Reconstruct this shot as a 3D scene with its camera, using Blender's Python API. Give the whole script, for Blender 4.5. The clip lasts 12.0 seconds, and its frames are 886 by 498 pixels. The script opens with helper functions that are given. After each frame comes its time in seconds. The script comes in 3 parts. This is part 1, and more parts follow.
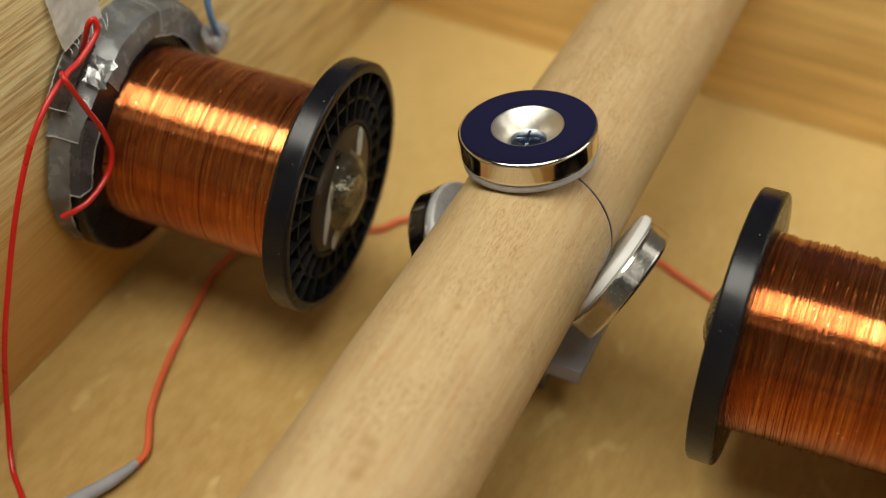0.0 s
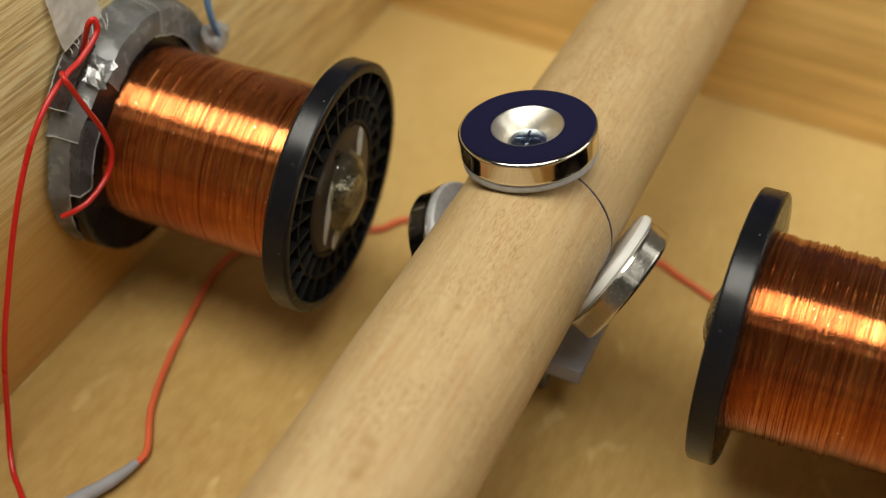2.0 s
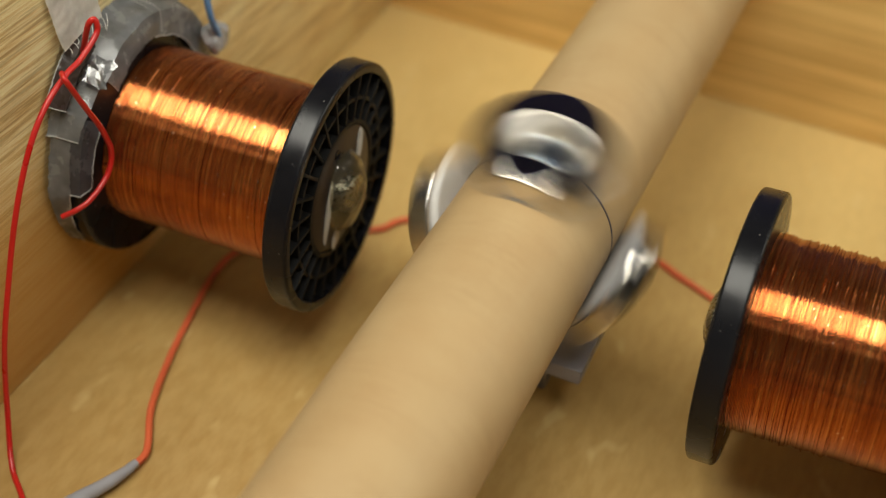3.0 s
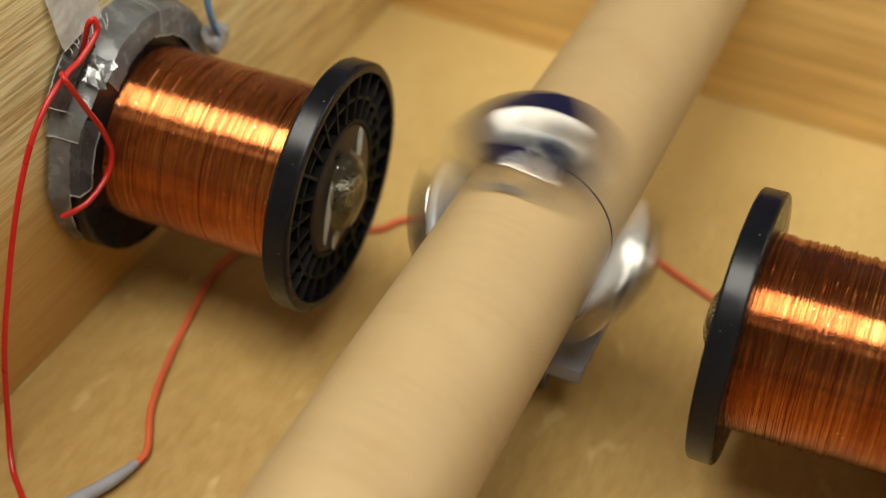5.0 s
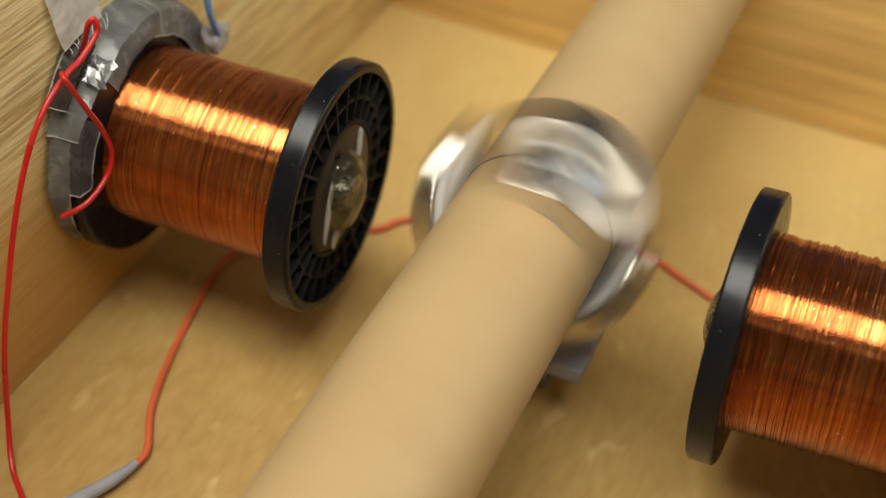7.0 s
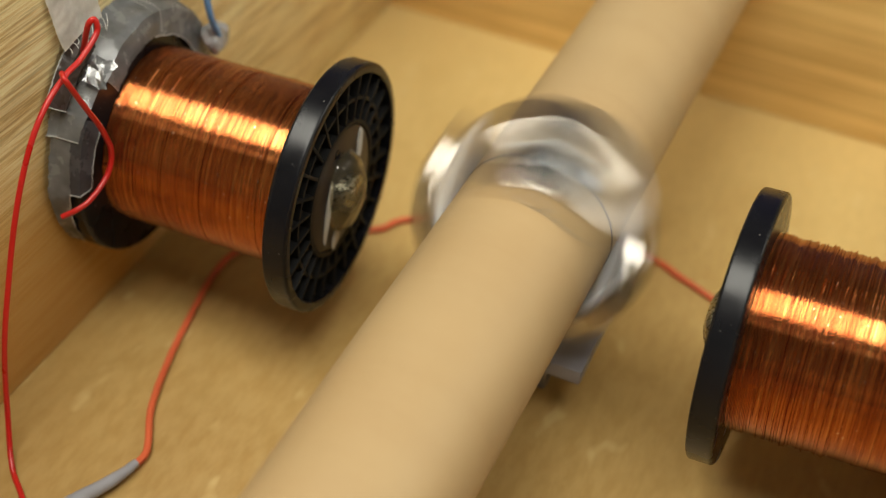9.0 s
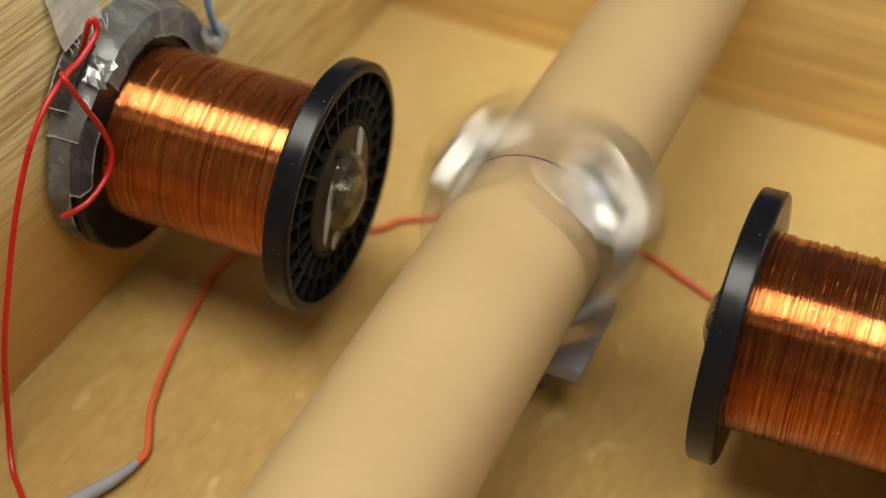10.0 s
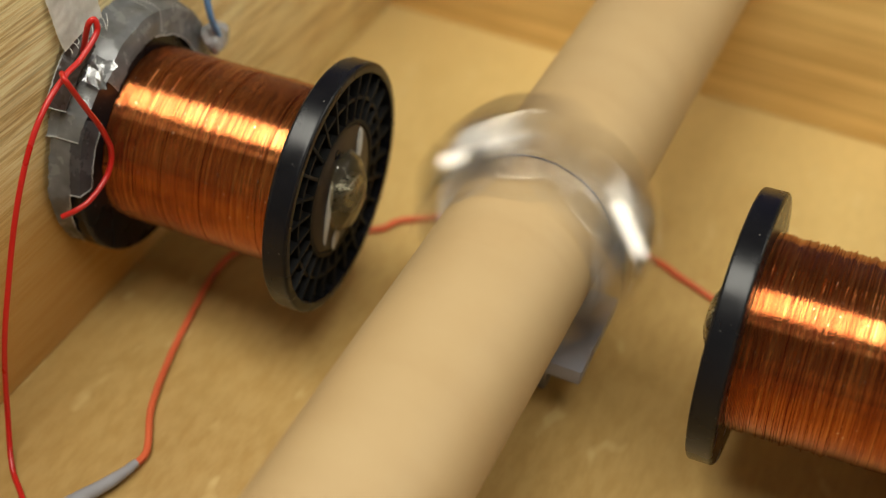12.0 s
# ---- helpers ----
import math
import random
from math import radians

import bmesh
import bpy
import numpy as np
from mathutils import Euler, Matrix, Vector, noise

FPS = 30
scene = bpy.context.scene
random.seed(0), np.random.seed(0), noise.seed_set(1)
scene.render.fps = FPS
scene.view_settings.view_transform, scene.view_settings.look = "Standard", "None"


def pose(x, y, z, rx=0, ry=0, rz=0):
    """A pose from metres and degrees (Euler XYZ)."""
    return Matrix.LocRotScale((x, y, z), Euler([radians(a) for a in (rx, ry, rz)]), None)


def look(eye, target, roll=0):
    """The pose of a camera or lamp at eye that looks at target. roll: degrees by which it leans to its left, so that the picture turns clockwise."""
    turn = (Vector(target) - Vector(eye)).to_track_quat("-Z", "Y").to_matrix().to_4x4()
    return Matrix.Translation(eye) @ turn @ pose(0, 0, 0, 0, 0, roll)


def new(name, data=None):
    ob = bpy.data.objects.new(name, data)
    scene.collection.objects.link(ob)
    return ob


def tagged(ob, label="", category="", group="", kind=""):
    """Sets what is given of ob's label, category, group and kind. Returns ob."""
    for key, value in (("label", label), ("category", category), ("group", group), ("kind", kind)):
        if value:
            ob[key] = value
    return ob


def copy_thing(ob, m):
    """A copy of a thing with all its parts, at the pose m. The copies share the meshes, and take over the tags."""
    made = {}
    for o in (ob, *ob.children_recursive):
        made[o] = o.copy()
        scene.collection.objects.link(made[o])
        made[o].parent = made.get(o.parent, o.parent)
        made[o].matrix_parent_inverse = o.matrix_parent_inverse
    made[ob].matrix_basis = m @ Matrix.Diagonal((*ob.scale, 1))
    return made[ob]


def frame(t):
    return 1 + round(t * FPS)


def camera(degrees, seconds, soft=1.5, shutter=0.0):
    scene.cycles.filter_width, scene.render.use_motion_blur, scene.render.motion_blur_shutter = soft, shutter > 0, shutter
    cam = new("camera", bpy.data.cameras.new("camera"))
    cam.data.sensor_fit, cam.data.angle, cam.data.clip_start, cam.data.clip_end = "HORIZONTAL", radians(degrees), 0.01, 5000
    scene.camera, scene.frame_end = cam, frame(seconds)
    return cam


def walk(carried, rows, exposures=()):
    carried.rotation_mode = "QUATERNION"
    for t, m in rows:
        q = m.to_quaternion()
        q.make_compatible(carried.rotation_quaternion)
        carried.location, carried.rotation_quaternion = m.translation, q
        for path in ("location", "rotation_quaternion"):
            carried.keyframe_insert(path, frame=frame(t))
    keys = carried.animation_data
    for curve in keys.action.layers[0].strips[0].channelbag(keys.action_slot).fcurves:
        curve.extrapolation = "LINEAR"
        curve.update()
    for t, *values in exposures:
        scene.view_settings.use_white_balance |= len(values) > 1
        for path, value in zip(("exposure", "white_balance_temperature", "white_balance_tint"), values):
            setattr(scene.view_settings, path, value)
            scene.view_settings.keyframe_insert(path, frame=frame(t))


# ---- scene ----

# ---- camera: stands still, close above the motor ----
AX = 0.0375                                   # height of the shaft's axis over the box floor


def mm(x, y, z):
    """Millimetres from the shaft's axis, at the magnets, to the world."""
    return Vector((x / 1000, y / 1000, z / 1000 + AX))


cam = camera(38.26, 12.0, soft=1.15, shutter=0.48)
EYE = mm(39.82, -153.22, 127.85)
STAND = look(EYE, mm(-11.27, -10.14, -2.22), 5.70)
walk(cam, [(0.0, STAND), (12.0, STAND)], [(0.0, -0.04), (3.0, -0.03), (5.0, 0.07), (12.0, 0.07)])
cam.data.dof.use_dof = True
cam.data.dof.focus_distance = 0.190
cam.data.dof.aperture_fstop = 12.5

# ---- light: two ceiling lamps and an added fill light, dim room ----
world = bpy.data.worlds.new("room_air")
scene.world = world
world.use_nodes = True
world.node_tree.nodes["Background"].inputs[0].default_value = (0.9, 0.8, 0.7, 1)
world.node_tree.nodes["Background"].inputs[1].default_value = 0.02


def ceiling_lamp(name, place, aim, sx, sy, watts, colour, turn=0):
    data = bpy.data.lights.new(name, "AREA")
    data.shape, data.size, data.size_y, data.energy, data.color = "RECTANGLE", sx, sy, watts, colour
    ob = new(name, data)
    ob.matrix_world = look(place, aim) @ pose(0, 0, 0, 0, 0, turn)
    return ob


# two rows of ceiling tubes, both along x
ceiling_lamp("ceiling_lamp", (-0.10, -0.225, 0.87), (-0.10, -0.225, 0), 0.90, 0.38, 11.4, (1.0, 0.965, 0.845), -10)
ceiling_lamp("ceiling_lamp", (0.19, -0.69, 0.87), (0.19, -0.69, 0), 0.90, 0.12, 0.35, (1.0, 0.98, 0.865))
# unseen fill light added on the east side to brighten the west board
ceiling_lamp("window_light", (0.84, 0.235, 0.63), (0, 0.02, 0.03), 0.90, 0.70, 4.25, (1.0, 0.96, 0.85))


# ---- materials ----
def nodes(name, base, rough=0.5, metal=0.0):
    m = bpy.data.materials.new(name)
    m.use_nodes = True
    b = m.node_tree.nodes["Principled BSDF"]
    b.inputs["Base Color"].default_value = (*base, 1)
    b.inputs["Roughness"].default_value = rough
    b.inputs["Metallic"].default_value = metal
    return m, m.node_tree, b


def coords(nt, scale=(1, 1, 1), turn=(0, 0, 0)):
    tc = nt.nodes.new("ShaderNodeTexCoord")
    mp = nt.nodes.new("ShaderNodeMapping")
    mp.inputs["Scale"].default_value = scale
    mp.inputs["Rotation"].default_value = turn
    nt.links.new(tc.outputs["Object"], mp.inputs["Vector"])
    return mp.outputs["Vector"]


def noise_of(nt, vec, scale, detail=4, rough=0.55, warp=0.0):
    n = nt.nodes.new("ShaderNodeTexNoise")
    n.inputs["Scale"].default_value = scale
    n.inputs["Detail"].default_value = detail
    n.inputs["Roughness"].default_value = rough
    n.inputs["Distortion"].default_value = warp
    nt.links.new(vec, n.inputs["Vector"])
    return n.outputs["Fac"]


def ramp(nt, fac, stops):
    r = nt.nodes.new("ShaderNodeValToRGB")
    while len(r.color_ramp.elements) < len(stops):
        r.color_ramp.elements.new(0.5)
    for e, (pos, col) in zip(r.color_ramp.elements, stops):
        e.position = pos
        e.color = (*col, 1) if len(col) == 3 else col
    nt.links.new(fac, r.inputs["Fac"])
    return r.outputs["Color"]


def mix(nt, fac, a, b, mode="MIX"):
    m = nt.nodes.new("ShaderNodeMix")
    m.data_type, m.blend_type = "RGBA", mode
    for sock, val in ((m.inputs[0], fac), (m.inputs[6], a), (m.inputs[7], b)):
        if isinstance(val, (int, float)):
            sock.default_value = val
        elif isinstance(val, tuple):
            sock.default_value = (*val, 1)
        else:
            nt.links.new(val, sock)
    return m.outputs[2]


def bump(nt, b, height, strength, dist):
    n = nt.nodes.new("ShaderNodeBump")
    n.inputs["Strength"].default_value = strength
    n.inputs["Distance"].default_value = dist
    nt.links.new(height, n.inputs["Height"])
    nt.links.new(n.outputs["Normal"], b.inputs["Normal"])


def wood(name, dark, mid, light, stretch, rough=0.5, fleck=0.5, grain=1.0, patch=60, pores=900, fibres=420, low_tone=None, streak=0):
    """Planed timber: broad tone bands, fine fibres, short dark pores, all drawn out along the grain."""
    m, nt, b = nodes(name, mid, rough)
    v = coords(nt, stretch)
    broad = noise_of(nt, v, 45, 3, 0.5, 0.6)
    fibre = noise_of(nt, v, fibres, 6, 0.7, 0.2)
    pore = noise_of(nt, v, pores, 2, 0.5)
    blot = noise_of(nt, coords(nt), patch, 3)
    c = ramp(nt, broad, [(0.3, dark), (0.5, mid), (0.7, light)])
    c = mix(nt, 0.30 * grain, c, ramp(nt, fibre, [(0.32, dark), (0.62, light)]))
    c = mix(nt, ramp(nt, pore, [(0.66, (0, 0, 0)), (0.74, (fleck,) * 3)]), c, tuple(k * 0.55 for k in dark))
    if streak:
        line = noise_of(nt, coords(nt, (1, 0.045, 1) if stretch[1] < 1 else (0.025, 1, 1)), streak, 3, 0.6, 0.3)
        c = mix(nt, 0.7, c, ramp(nt, line, [(0.43, dark), (0.5, mid), (0.57, tuple(min(k * 1.15, 0.9) for k in light))]))
    if streak > 500:
        # crisp pale and dark lines of an open-pored board
        lines = noise_of(nt, coords(nt, (1, 0.03, 1)), 1700, 4, 0.65, 0.2)
        c = mix(nt, 0.55, c, ramp(nt, lines, [(0.42, tuple(k * 0.62 for k in dark)), (0.49, mid), (0.56, tuple(min(k * 1.1, 0.9) for k in light))]))
    c = mix(nt, 0.35 if streak < 500 else 0.2, c, ramp(nt, blot, [(0.35, dark), (0.65, light)]))
    if low_tone:
        # darker tone along the lower part of the board, fading northwards, with a wandering edge
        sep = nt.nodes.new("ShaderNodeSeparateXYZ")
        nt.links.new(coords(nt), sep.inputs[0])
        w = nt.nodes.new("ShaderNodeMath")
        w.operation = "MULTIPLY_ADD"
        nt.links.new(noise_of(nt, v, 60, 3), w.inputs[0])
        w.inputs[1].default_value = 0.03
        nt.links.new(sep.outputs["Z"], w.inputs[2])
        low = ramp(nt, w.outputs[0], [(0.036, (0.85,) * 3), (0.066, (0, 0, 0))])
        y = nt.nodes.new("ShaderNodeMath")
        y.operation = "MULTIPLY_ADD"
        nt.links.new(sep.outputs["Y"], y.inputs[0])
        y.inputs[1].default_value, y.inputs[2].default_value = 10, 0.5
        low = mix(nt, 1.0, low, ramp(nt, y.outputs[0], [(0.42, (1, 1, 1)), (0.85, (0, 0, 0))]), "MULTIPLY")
        c = mix(nt, low, c, low_tone)
    nt.links.new(c, b.inputs["Base Color"])
    nt.links.new(ramp(nt, fibre, [(0.3, (rough - 0.08,) * 3), (0.7, (rough + 0.12,) * 3)]), b.inputs["Roughness"])
    bump(nt, b, fibre, 0.22 * grain, 0.0004)
    return m


def floor_timber():
    """Thin plywood: fine short flecks, cloudy tone; uneven light is painted in, browner at the south end, yellower at
    the north.
    """
    m, nt, b = nodes("flecked_floor_timber", (0.45, 0.29, 0.095), 0.45)
    flat = coords(nt)
    sep = nt.nodes.new("ShaderNodeSeparateXYZ")
    nt.links.new(flat, sep.inputs[0])
    cloud = noise_of(nt, coords(nt, (1, 0.6, 1)), 38, 4, 0.55, 0.4)
    # light growing towards the north, put into the board's colour along y
    light_fade = nt.nodes.new("ShaderNodeMath")
    light_fade.operation = "MULTIPLY_ADD"
    nt.links.new(sep.outputs["Y"], light_fade.inputs[0])
    light_fade.inputs[1].default_value, light_fade.inputs[2].default_value = 4.6, 0.18
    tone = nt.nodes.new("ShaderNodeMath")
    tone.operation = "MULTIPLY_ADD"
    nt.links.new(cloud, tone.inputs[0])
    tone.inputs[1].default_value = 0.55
    nt.links.new(light_fade.outputs[0], tone.inputs[2])
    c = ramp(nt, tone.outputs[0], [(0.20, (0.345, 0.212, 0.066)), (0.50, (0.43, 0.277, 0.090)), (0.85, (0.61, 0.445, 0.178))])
    fleck = noise_of(nt, coords(nt, (1, 0.35, 1)), 520, 3, 0.6)
    c = mix(nt, 0.20, c, ramp(nt, fleck, [(0.36, (0.32, 0.19, 0.055)), (0.62, (0.58, 0.41, 0.16))]))
    chip = noise_of(nt, coords(nt, (1, 0.5, 1)), 150, 2, 0.5)
    c = mix(nt, ramp(nt, chip, [(0.64, (0, 0, 0)), (0.72, (0.5,) * 3)]), c, (0.62, 0.47, 0.21))
    nt.links.new(c, b.inputs["Base Color"])
    nt.links.new(ramp(nt, fleck, [(0.3, (0.36,) * 3), (0.7, (0.54,) * 3)]), b.inputs["Roughness"])
    bump(nt, b, fleck, 0.2, 0.0003)
    return m


def beech():
    """Sanded beech: warm streaks, dense short dark pores along the shaft, a few smudges."""
    m, nt, b = nodes("beech", (0.5, 0.34, 0.17), 0.5)
    v = coords(nt, (1, 0.09, 1))
    broad = noise_of(nt, v, 160, 4, 0.55, 0.5)
    fine = noise_of(nt, coords(nt, (1, 0.05, 1)), 1500, 5, 0.7)
    pore = noise_of(nt, coords(nt, (1, 0.11, 1)), 7200, 3, 0.55)
    pore2 = noise_of(nt, coords(nt, (1, 0.20, 1)), 2200, 2, 0.5)
    gate = noise_of(nt, coords(nt), 120, 3)
    smudge2 = noise_of(nt, coords(nt, (1, 0.4, 1)), 700, 3)
    smudge = noise_of(nt, coords(nt, (1, 0.13, 1)), 620, 4, 0.6)
    c = ramp(nt, broad, [(0.30, (0.40, 0.258, 0.114)), (0.5, (0.455, 0.316, 0.154)), (0.70, (0.50, 0.372, 0.196))])
    c = mix(nt, 0.5, c, ramp(nt, fine, [(0.33, (0.37, 0.238, 0.102)), (0.62, (0.52, 0.388, 0.206))]))
    c = mix(nt, ramp(nt, smudge, [(0.54, (0, 0, 0)), (0.68, (0.42,) * 3)]), c, (0.41, 0.225, 0.085))
    k = mix(nt, 1.0, ramp(nt, pore, [(0.52, (0, 0, 0)), (0.61, (0.64,) * 3)]), ramp(nt, gate, [(0.38, (0.15,) * 3), (0.6, (1, 1, 1))]), "MULTIPLY")
    c = mix(nt, k, c, (0.25, 0.135, 0.05))
    for spot, size in (((0.0014, -0.0597, 0.0127), 0.0011), ((0.0017, -0.0620, 0.0126), 0.0011), ((0.0020, -0.0644, 0.0126), 0.0013), ((0.0013, -0.0340, 0.0127), 0.0006)):
        d = nt.nodes.new("ShaderNodeVectorMath")
        d.operation = "DISTANCE"
        nt.links.new(coords(nt), d.inputs[0])
        d.inputs[1].default_value = spot
        w = nt.nodes.new("ShaderNodeMath")
        w.operation = "MULTIPLY_ADD"
        nt.links.new(smudge2, w.inputs[0])
        far = nt.nodes.new("ShaderNodeMath")
        far.operation = "MULTIPLY"
        nt.links.new(d.outputs["Value"], far.inputs[0])
        far.inputs[1].default_value = 200
        w.inputs[1].default_value = size * 480
        nt.links.new(far.outputs[0], w.inputs[2])
        c = mix(nt, ramp(nt, w.outputs[0], [(size * 240, (0.85,) * 3), (size * 520, (0, 0, 0))]), c, (0.32, 0.19, 0.07))
    c = mix(nt, ramp(nt, pore2, [(0.68, (0, 0, 0)), (0.75, (0.4,) * 3)]), c, (0.27, 0.145, 0.06))
    nt.links.new(c, b.inputs["Base Color"])
    nt.links.new(ramp(nt, fine, [(0.3, (0.42,) * 3), (0.7, (0.6,) * 3)]), b.inputs["Roughness"])
    bump(nt, b, mix(nt, 0.5, fine, pore), 0.25, 0.0003)
    return m


def metal_mat(name, base, rough, scale=900, wear=0.08, strength=0.05):
    m, nt, b = nodes(name, base, rough, 1.0)
    v = coords(nt)
    n = noise_of(nt, v, scale, 4)
    nt.links.new(ramp(nt, n, [(0.3, (max(rough - wear, 0.02),) * 3), (0.75, (rough + wear,) * 3)]), b.inputs["Roughness"])
    bump(nt, b, n, strength, 0.0001)
    return m


def plastic_mat(name, base, rough, scale=1200, strength=0.15, dust=0.0):
    m, nt, b = nodes(name, base, rough)
    v = coords(nt)
    n = noise_of(nt, v, scale, 4)
    big = noise_of(nt, v, 90, 3)
    c = mix(nt, ramp(nt, big, [(0.35, (0, 0, 0)), (0.7, (0.5,) * 3)]), base, tuple(min(k * 1.5 + 0.004, 1) for k in base))
    if dust:
        speck = noise_of(nt, v, 1500, 1)
        c = mix(nt, ramp(nt, speck, [(0.765, (0, 0, 0)), (0.80, (dust,) * 3)]), c, (0.45, 0.42, 0.38))
    nt.links.new(c, b.inputs["Base Color"])
    nt.links.new(ramp(nt, big, [(0.3, (rough - 0.05,) * 3), (0.7, (rough + 0.1,) * 3)]), b.inputs["Roughness"])
    bump(nt, b, n, strength, 0.00015)
    return m


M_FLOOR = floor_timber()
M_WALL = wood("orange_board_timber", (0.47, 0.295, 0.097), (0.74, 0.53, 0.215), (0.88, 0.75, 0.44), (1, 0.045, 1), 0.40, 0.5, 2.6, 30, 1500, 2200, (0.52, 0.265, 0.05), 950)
M_BACK = wood("cross_grain_timber", (0.48, 0.29, 0.078), (0.66, 0.43, 0.14), (0.78, 0.55, 0.215), (0.08, 1, 1), 0.45, 0.3, 1.0, 25, streak=260)
M_DOWEL = beech()
M_NICKEL = metal_mat("bright_nickel", (0.70, 0.67, 0.62), 0.12, 2500, 0.06, 0.05)
M_SCUFFED = metal_mat("scuffed_nickel", (0.66, 0.63, 0.58), 0.21, 3200, 0.10, 0.14)
M_CUP = metal_mat("satin_nickel_cup", (0.78, 0.74, 0.66), 0.36, 4200, 0.10, 0.45)
M_ZINC = metal_mat("blue_zinc_screw", (0.42, 0.51, 0.62), 0.24, 3000, 0.08, 0.05)
M_STEEL = metal_mat("grey_steel", (0.5, 0.5, 0.5), 0.3, 2000, 0.1, 0.1)
M_BLACK = plastic_mat("black_plastic", (0.0055, 0.0055, 0.007), 0.25, 1500, 0.05, 0.35)
M_BLACK.node_tree.nodes["Principled BSDF"].inputs["Specular IOR Level"].default_value = 0.30
M_RIB = plastic_mat("black_plastic_inside", (0.006, 0.006, 0.006), 0.50, 1500, 0.10, 0.2)
M_RIB.node_tree.nodes["Principled BSDF"].inputs["Specular IOR Level"].default_value = 0.15
M_SMEAR = plastic_mat("dried_glue_smear", (0.42, 0.40, 0.36), 0.18, 900, 0.3)
M_HUB = plastic_mat("brown_hub", (0.022, 0.014, 0.010), 0.42, 1200, 0.2, 0.2)
M_RED = plastic_mat("red_wire_insulation", (0.43, 0.010, 0.008), 0.30, 2000, 0.1)
M_RED2 = plastic_mat("faded_red_insulation", (0.56, 0.105, 0.038), 0.5, 2000, 0.1)
M_BLUE = plastic_mat("blue_wire_insulation", (0.10, 0.25, 0.50), 0.4, 2000, 0.1)
M_BOOT = plastic_mat("grey_sleeve", (0.24, 0.24, 0.26), 0.5, 900, 0.2)
M_ARM = plastic_mat("pale_grey_tape", (0.26, 0.26, 0.29), 0.5, 900, 0.2)
M_INK = plastic_mat("blue_black_ink", (0.03, 0.03, 0.06), 0.6)
M_ROOM = plastic_mat("room_paint", (0.15, 0.143, 0.125), 0.8, 30, 0.1)
M_NAVY = plastic_mat("navy_reflection_paint", (0.032, 0.034, 0.155), 0.9, 60, 0.2)
M_BENCH = wood("bench_top", (0.16, 0.09, 0.04), (0.22, 0.13, 0.06), (0.28, 0.17, 0.08), (0.1, 1, 1), 0.5, 0.3)


def washer_material():
    m, nt, b = nodes("milky_washer", (0.78, 0.76, 0.72), 0.35)
    b.inputs["Subsurface Weight"].default_value = 0.1
    b.inputs["Subsurface Radius"].default_value = (0.002, 0.002, 0.0015)
    b.inputs["Subsurface Scale"].default_value = 0.5
    n = noise_of(nt, coords(nt), 700, 3)
    nt.links.new(ramp(nt, n, [(0.3, (0.30, 0.30, 0.31)), (0.7, (0.42, 0.42, 0.42))]), b.inputs["Base Color"])
    bump(nt, b, n, 0.1, 0.0001)
    return m


def copper_material():
    """Enamelled copper wire: every turn a little different in tone, darker varnish blots, pale dust."""
    m, nt, b = nodes("enamelled_copper", (0.62, 0.22, 0.06), 0.2, 0.92)
    v = coords(nt)
    ring = noise_of(nt, coords(nt, (0.02, 0.02, 1)), 2600, 3, 0.7)
    band = noise_of(nt, coords(nt, (0.05, 0.05, 1)), 240, 2, 0.5)
    blot = noise_of(nt, v, 160, 5, 0.6)
    speck = noise_of(nt, v, 1500, 2, 0.5)
    c = ramp(nt, ring, [(0.30, (0.25, 0.053, 0.016)), (0.5, (0.44, 0.132, 0.035)), (0.72, (0.66, 0.285, 0.085))])
    c = mix(nt, ramp(nt, band, [(0.35, (0, 0, 0)), (0.7, (0.4,) * 3)]), c, (0.40, 0.10, 0.026))
    c = mix(nt, ramp(nt, blot, [(0.42, (0, 0, 0)), (0.68, (0.62,) * 3)]), c, (0.31, 0.078, 0.024))
    c = mix(nt, ramp(nt, speck, [(0.715, (0, 0, 0)), (0.75, (0.7,) * 3)]), c, (0.88, 0.66, 0.50))
    nt.links.new(c, b.inputs["Base Color"])
    nt.links.new(ramp(nt, blot, [(0.3, (0.11,) * 3), (0.7, (0.18,) * 3)]), b.inputs["Roughness"])
    b.inputs["Coat Weight"].default_value = 0.10
    b.inputs["Coat Roughness"].default_value = 0.2
    skew = noise_of(nt, coords(nt, (0.10, 0.10, 1)), 2600, 2, 0.5)
    bump(nt, b, skew, 0.15, 0.00006)
    return m


def tape_material(name, base, rough, thread, metal=0.0):
    """Cloth tape: fine woven threads, smudges and a plastic sheen."""
    m, nt, b = nodes(name, base, rough, metal)
    v = coords(nt)
    n = noise_of(nt, v, 260, 5)
    nt.links.new(ramp(nt, n, [(0.3, tuple(k * 0.72 for k in base)), (0.7, tuple(min(k * 1.2, 1) for k in base))]), b.inputs["Base Color"])
    nt.links.new(ramp(nt, n, [(0.3, (rough - 0.1,) * 3), (0.7, (rough + 0.12,) * 3)]), b.inputs["Roughness"])
    h = mix(nt, 0.5, noise_of(nt, v, thread, 3), n)
    bump(nt, b, h, 0.14, 0.0004)
    return m


def glue_material():
    m, nt, b = nodes("hot_glue", (0.82, 0.77, 0.54), 0.04)
    b.inputs["Transmission Weight"].default_value = 0.97
    b.inputs["IOR"].default_value = 1.42
    n = noise_of(nt, coords(nt), 160, 3)
    bump(nt, b, n, 0.5, 0.0012)
    return m


